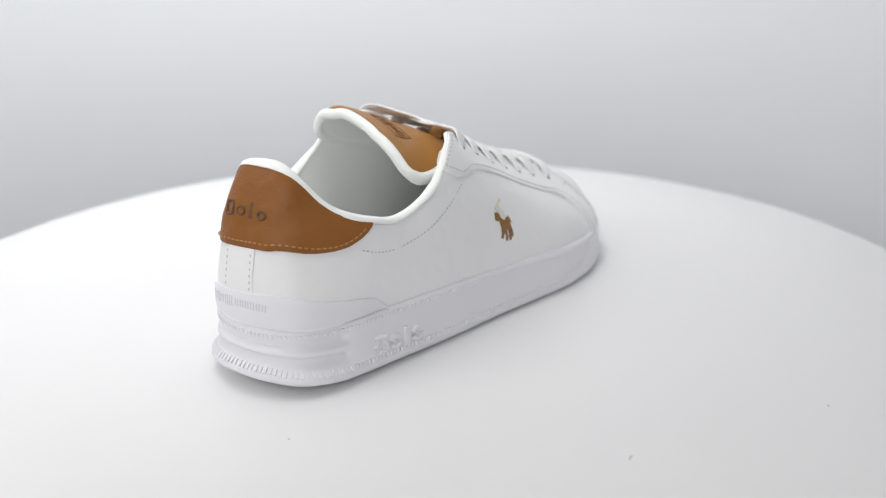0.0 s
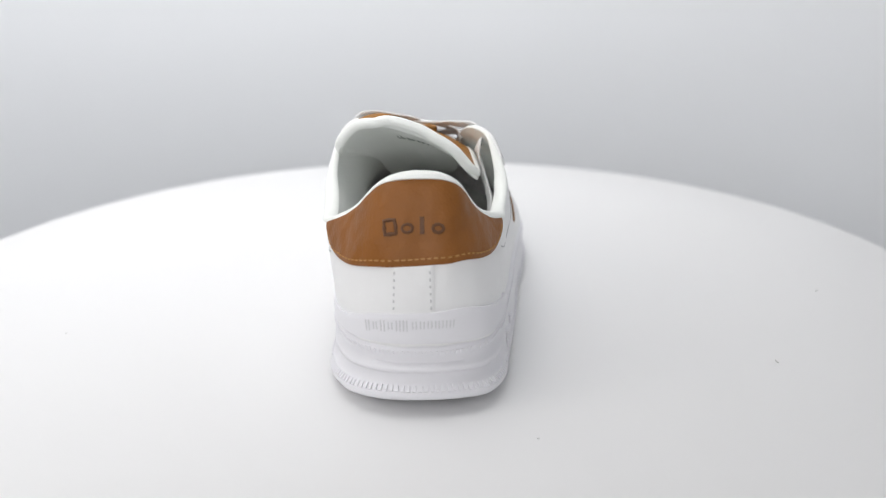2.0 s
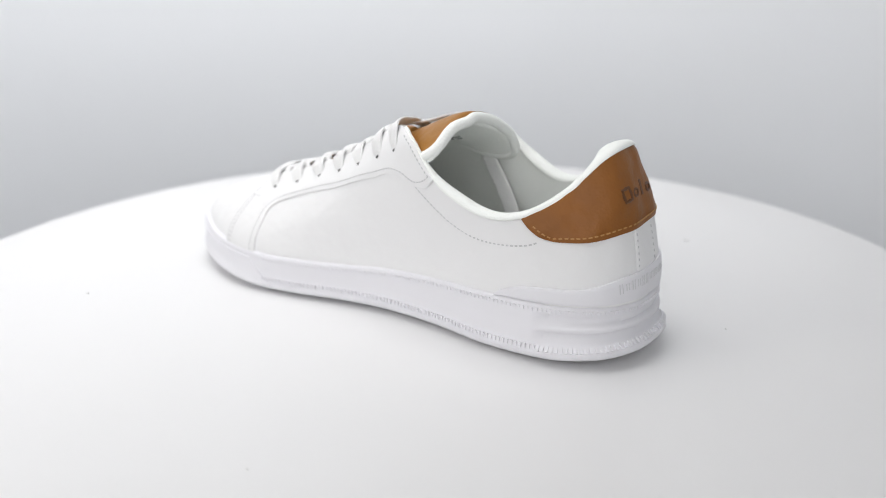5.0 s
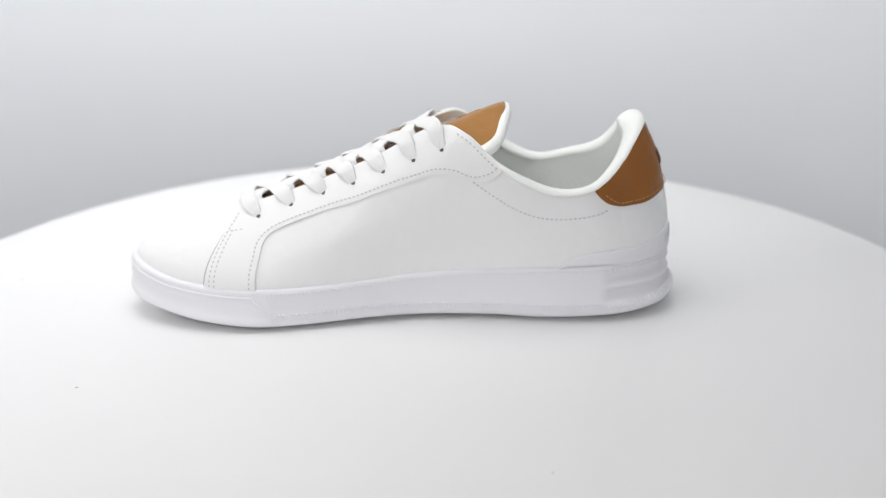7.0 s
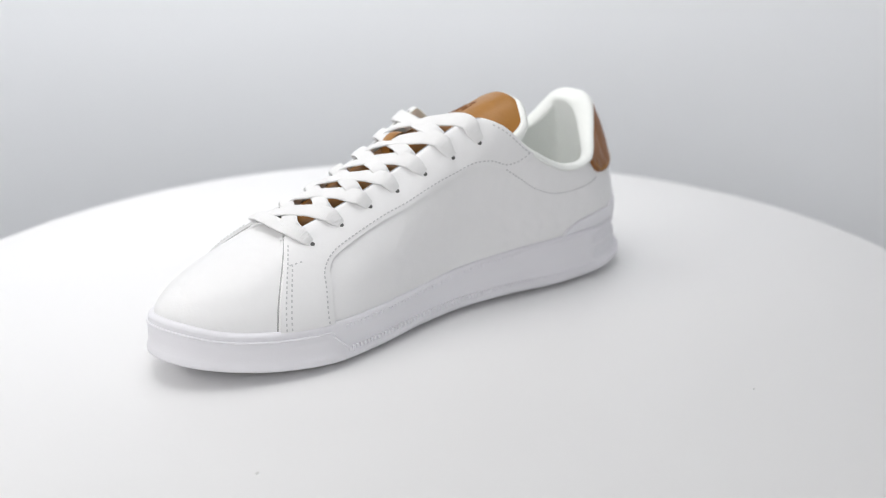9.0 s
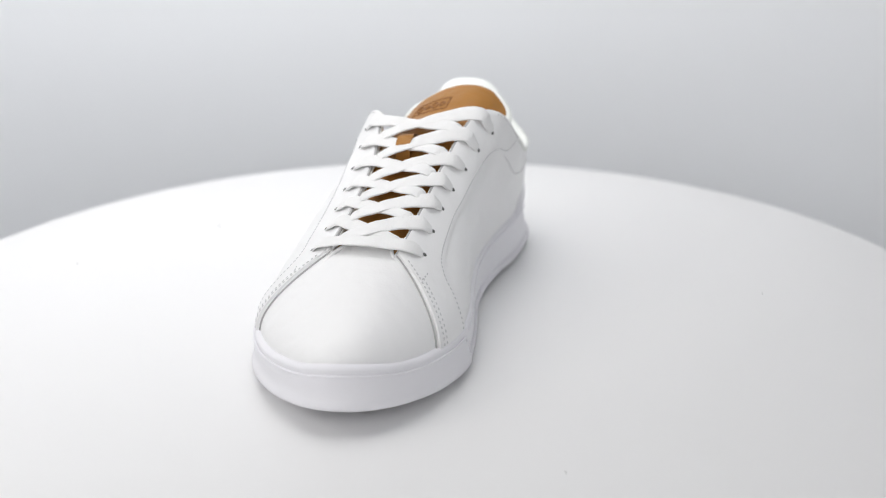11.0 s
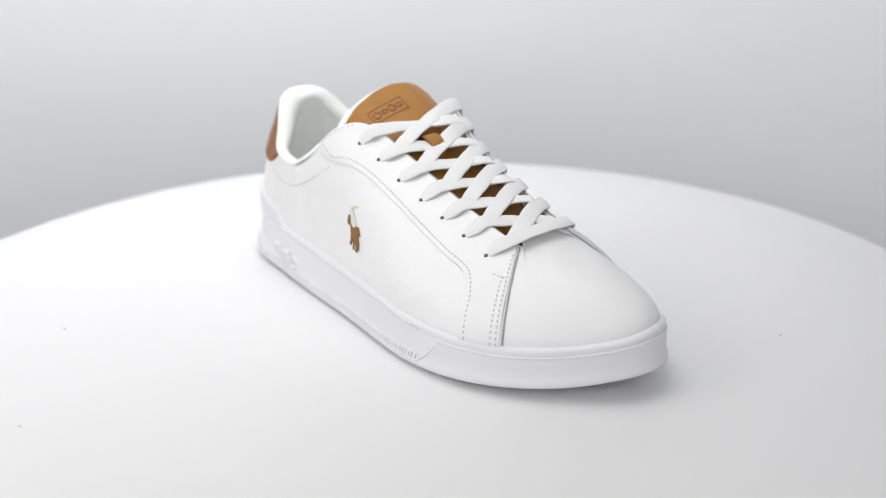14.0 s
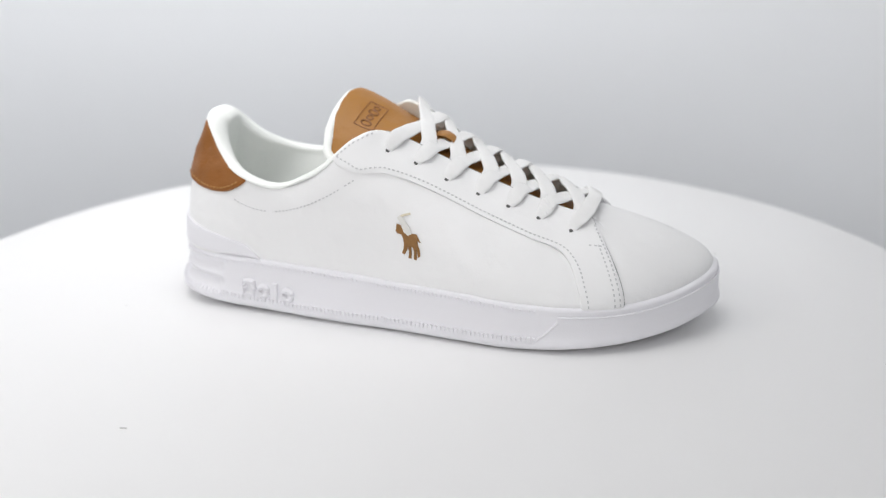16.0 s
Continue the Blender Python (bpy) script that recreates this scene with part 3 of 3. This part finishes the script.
def tongue_point(u, w, lift=0.0):
    """u 0 at the toe end to 1 at the free end; w -1 to 1 across."""
    line = TONGUE_LINE
    f = u * (len(line) - 1)
    i = min(int(f), len(line) - 2)
    q = line[i] * (1 - f + i) + line[i + 1] * (f - i)
    d = line[i + 1] - line[i]
    ahead = d[:3] / np.linalg.norm(d[:3])
    nrm = np.cross(np.array((0, 1.0, 0)), -ahead)
    nrm = nrm if nrm[2] > 0 else -nrm
    p = q[:3] + np.array((0, q[3] * w, 0)) + nrm * (q[5] * q[3] * w - q[4] * (1.0 if w > 0 else 0.6) * abs(w) ** 2.6)
    return p + nrm * lift * (1 - 0.15 * w * w)


TONGUE_LINE = line_at([(*c, h, d, e) for c, h, d, e in zip(SPINE, HALF, DROP, LEAN)], 60)


def make_tongue():
    tongue = tagged(new("tongue"))
    tongue.parent = SHOE
    us = [0.0] + [k / 40 for k in range(1, 40)] + [0.985, 1.0]
    ws = [k / 12 - 1 for k in range(25)]

    def flap(lift, sink=0.0, shrink=1.0):
        return [[mm(tongue_point(u, w * shrink, lift)) for w in ws] for u in us]
    v, f = sheet(flap(1.5, shrink=0.97))
    part("tongue_face", v, f, BROWN_LIGHT, tongue, "tan leather tongue face")
    rows = []
    for u in us:
        th = 6.2 - 2.2 * smoothstep(0.93, 1.0, u)
        row = [mm(tongue_point(u, w, 1.2)) for w in (-0.93, -0.97)]
        row += [mm(tongue_point(u, -1.0 - 0.03 * math.sin(math.pi * j / 5), 1.2 - th * j / 5)) for j in range(6)]
        row += [mm(tongue_point(u, w, 1.2 - th - (th / 6.2) * (1 - w * w))) for w in ws[1:-1]]
        row += [mm(tongue_point(u, 1.0 + 0.03 * math.sin(math.pi * j / 5), 1.2 - th + th * j / 5)) for j in range(6)]
        row += [mm(tongue_point(u, w, 1.2)) for w in (0.97, 0.93)]
        rows.append(row)
    v, f = sheet(rows)
    back = part("tongue_lining", v, f, LINING, tongue, "white mesh tongue lining")
    # padded white rim round the free end
    rim = [mm(tongue_point(u, -0.98, -1.7)) for u in np.linspace(0.6, 0.97, 24)] + [mm(tongue_point(0.995, w * 0.98, -1.7)) for w in np.linspace(-1, 1, 30)] + [mm(tongue_point(u, 0.98, -1.7)) for u in np.linspace(0.97, 0.6, 24)]
    v, f = tube(rim, 0.0027, 12)
    part("tongue_rim", v, f, LINING, tongue)
    # frame with plain marks, in a darker tan that imitates debossed shade
    def on(u, w):
        return tongue_point(u, w, 1.62)
    blocks = []
    u0, u1, w0, w1 = 0.758, 0.822, -0.50, 0.08
    for ua, wa, ub, wb in ((u0, w0, u0, w1), (u1, w0, u1, w1), (u0, w0, u1, w0), (u0, w1, u1, w1)):
        ln = [mm(on(ua + (ub - ua) * k / 12, wa + (wb - wa) * k / 12)) for k in range(13)]
        blocks.append(tube(ln, 0.00035, 4))
    for k, tall in enumerate((1.0, 0.6, 1.0, 0.6)):
        wc = w0 + (w1 - w0) * (0.16 + 0.22 * k)
        ring = [mm(on((u0 + u1) / 2 + 0.016 * tall * math.sin(g), wc + 0.047 * math.cos(g))) for g in (2 * math.pi * j / 12 for j in range(12))]
        blocks.append(tube(ring, 0.0005, 4, closed=True))
    v, f = merged(blocks)
    part("tongue_mark", v, f, BROWN_MARK_SHADE, tongue, "frame with marks, deboss shade painted in their tan", smooth=False)
    # lace keeper in the middle
    rows = []
    for u in np.linspace(0.485, 0.58, 9):
        g = (u - 0.485) / 0.095
        rows.append([mm(tongue_point(u, w, 1.4 + 8.0 * max(0.0, math.sin(math.pi * g)) ** 0.4)) for w in np.linspace(-0.42, -0.08, 7)])
    low = [[mm(tongue_point(u, w, 0.4 + 8.0 * max(0.0, math.sin(math.pi * (u - 0.485) / 0.095)) ** 0.4)) for w in np.linspace(-0.42, -0.08, 7)] for u in np.linspace(0.58, 0.485, 9)]
    v, f = sheet(rows + low, close_rows=True)
    part("lace_keeper", v, f, BROWN_LIGHT, tongue, "small tan leather lace loop")
    # grey print inside, as bars
    for k in range(7):
        w = -0.28 + 0.08 * k
        for j in range(2):
            ln = [mm(tongue_point(u, w + 0.012 * math.sin(9 * k), -5.75 + 0.4 * w * w)) for u in (0.705 + 0.032 * j, 0.722 + 0.032 * j + 0.008 * (k % 3))]
            v, f = tube(ln, 0.0007, 4)
            part("print_bar", v, f, PRINT, back, smooth=False)


# -- lacing
EYES_R = [(9.42, 0.68), (8.97, 0.70), (8.54, 0.70), (8.12, 0.70), (7.66, 0.705), (7.23, 0.735), (6.74, 0.79)]
EYES_L = [(16.54, 0.72), (16.99, 0.74), (17.45, 0.745), (17.9, 0.725), (18.4, 0.705), (18.93, 0.70), (19.57, 0.775)]


def make_laces(stay_r, stay_l):
    for eyes, stay in ((EYES_R, stay_r), (EYES_L, stay_l)):
        for s, v in eyes:
            p, a, b, n = frame_at(upper, s, v, 2.62)
            p = p - b * 0.9
            # almost flat disc on the leather; its dark colour stands for the hole's shade
            ring = [mm(p + 1.15 * (a * math.cos(g) + b * math.sin(g))) for g in (2 * math.pi * k / 14 for k in range(14))]
            pit = [mm(p - n * 0.05 + 0.9 * (a * math.cos(g) + b * math.sin(g))) for g in (2 * math.pi * k / 14 for k in range(14))]
            vv, ff = sheet([ring, pit], close_cols=True)
            ff.append(tuple(range(14, 28)))
            part("eyelet", vv, ff, HOLE_SHADE, stay, "eyelet disc with the hole's shade painted dark")
    lace = tagged(new("lace"), "flat white cotton lace")
    lace.parent = SHOE

    def edge(eye, lift, inward, ahead=0.0):
        want = upper(*eye)[0] + ahead
        lo, hi = (6.5, 10.3) if eye[0] < 13 else (15.7, 19.8)
        s = min(np.linspace(lo, hi, 120), key=lambda q: abs(station(q)[5] - want))
        p, a, b, n = frame_at(upper, s, 0.985, lift)
        return p + b * inward, n

    def band(points, normals, name="lace_band", both=False):
        n = 40
        ln = line_at(points, n)
        nr = line_at(normals, n)
        nr = [Vector(q).normalized() for q in nr]
        wob = random.uniform(0, 9)
        ln = [p + np.array((0.25 * math.sin(wob + k * 0.4), 0, 0.15 * math.sin(wob + k * 0.7))) for k, p in enumerate(ln)]
        wide = [0.0040 * (1.0 + 0.05 * math.sin(wob)) * (0.55 + 0.45 * smoothstep(-1, 5, min(k if both else 40, n - 1 - k))) for k in range(n)]
        v, f = tube([mm(p) for p in ln], wide, 20, flat=0.22, normals=nr, square=0.7)
        part(name, v, f, LACE, lace)

    def hole(eye):
        p, a, b, n = frame_at(upper, *eye, 2.5)
        return p, n, b, p, n
    upv = np.array((0.25, 0, 1.0))
    # straight first bar
    p, n, b, q, n2 = hole(EYES_R[0])
    p_, n_, b_, q_, n2_ = hole(EYES_L[0])
    er, nr = edge(EYES_R[0], 3.6, 1, 6)
    el, nl = edge(EYES_L[0], 3.6, 1, 6)
    mid = (er + el) / 2 + np.array((2.5, 0, 2.0))
    band([p - n * 0.6, p * 0.65 + er * 0.35 + n * 1.2, er, mid, el, p_ * 0.65 + el * 0.35 + n_ * 1.2, p_ - n_ * 0.6],
         [n, n, nr, upv, nl, n_, n_], both=True)
    for i in range(6):
        for src, dst, high in ((EYES_L, EYES_R, 2.2), (EYES_R, EYES_L, 4.4)):
            start, ns = edge(src[i], -2.2, -2.5, 2.0)
            inn, ni = edge(src[i], 0.2, 6.0, 2.5)
            out, no = edge(dst[i + 1], 3.4, 0.5, 4.5)
            p, n, b, q, n2 = hole(dst[i + 1])
            mid = (inn + out) / 2
            mid = mid + np.array((0, 0, max(0.0, high - 2.4)))
            band([start, inn, mid, out, p * 0.6 + out * 0.4 + n * 0.8, p - n * 0.3], [ns, upv, upv, no + upv * 0.4, n, n])
    # loose end tucked into the shoe
    ends = [upper(6.67, 0.80, -1.5), upper(6.3, 0.86, -7.0), upper(5.9, 0.70, -10.0), upper(5.3, 0.45, -10.0), np.array((-50.0, -24.0, 42.0)), np.array((-62.0, -6.0, 37.0))]
    band(ends, [(0, 1, 0.4)] * 6, "lace_end")


def make_dust():
    """Specks and fibres lying on the turntable."""
    def speck(x, y, length, wide, angle):
        d = np.array((math.cos(radians(angle)), math.sin(radians(angle)), 0))
        q = np.array((-d[1], d[0], 0))
        ln = [tuple(np.array((x, y, 0.0002)) + d * length * (k / 4 - 0.5) + q * 0.08 * length * math.sin(k)) for k in range(5)]
        v, f = tube(ln, wide, 5)
        return part("dust_speck", v, f, DUST, TURNTABLE, "tiny grey dust fibre", smooth=False)
    for x, y, length, wide, angle in DUST_AT:
        speck(x, y, length, wide, angle)


make_sole()
OUTER, INNER, STAY_R, STAY_L = make_upper()
make_lining()
make_tongue()
make_laces(STAY_R, STAY_L)
make_dust()


def motions():
    rows = [(k * 0.5, pose(0, 0, 0, 0, 0, turn(k * 0.5))) for k in range(33)]
    walk(TURNTABLE, rows)
    walk(SHOE, rows)


motions()
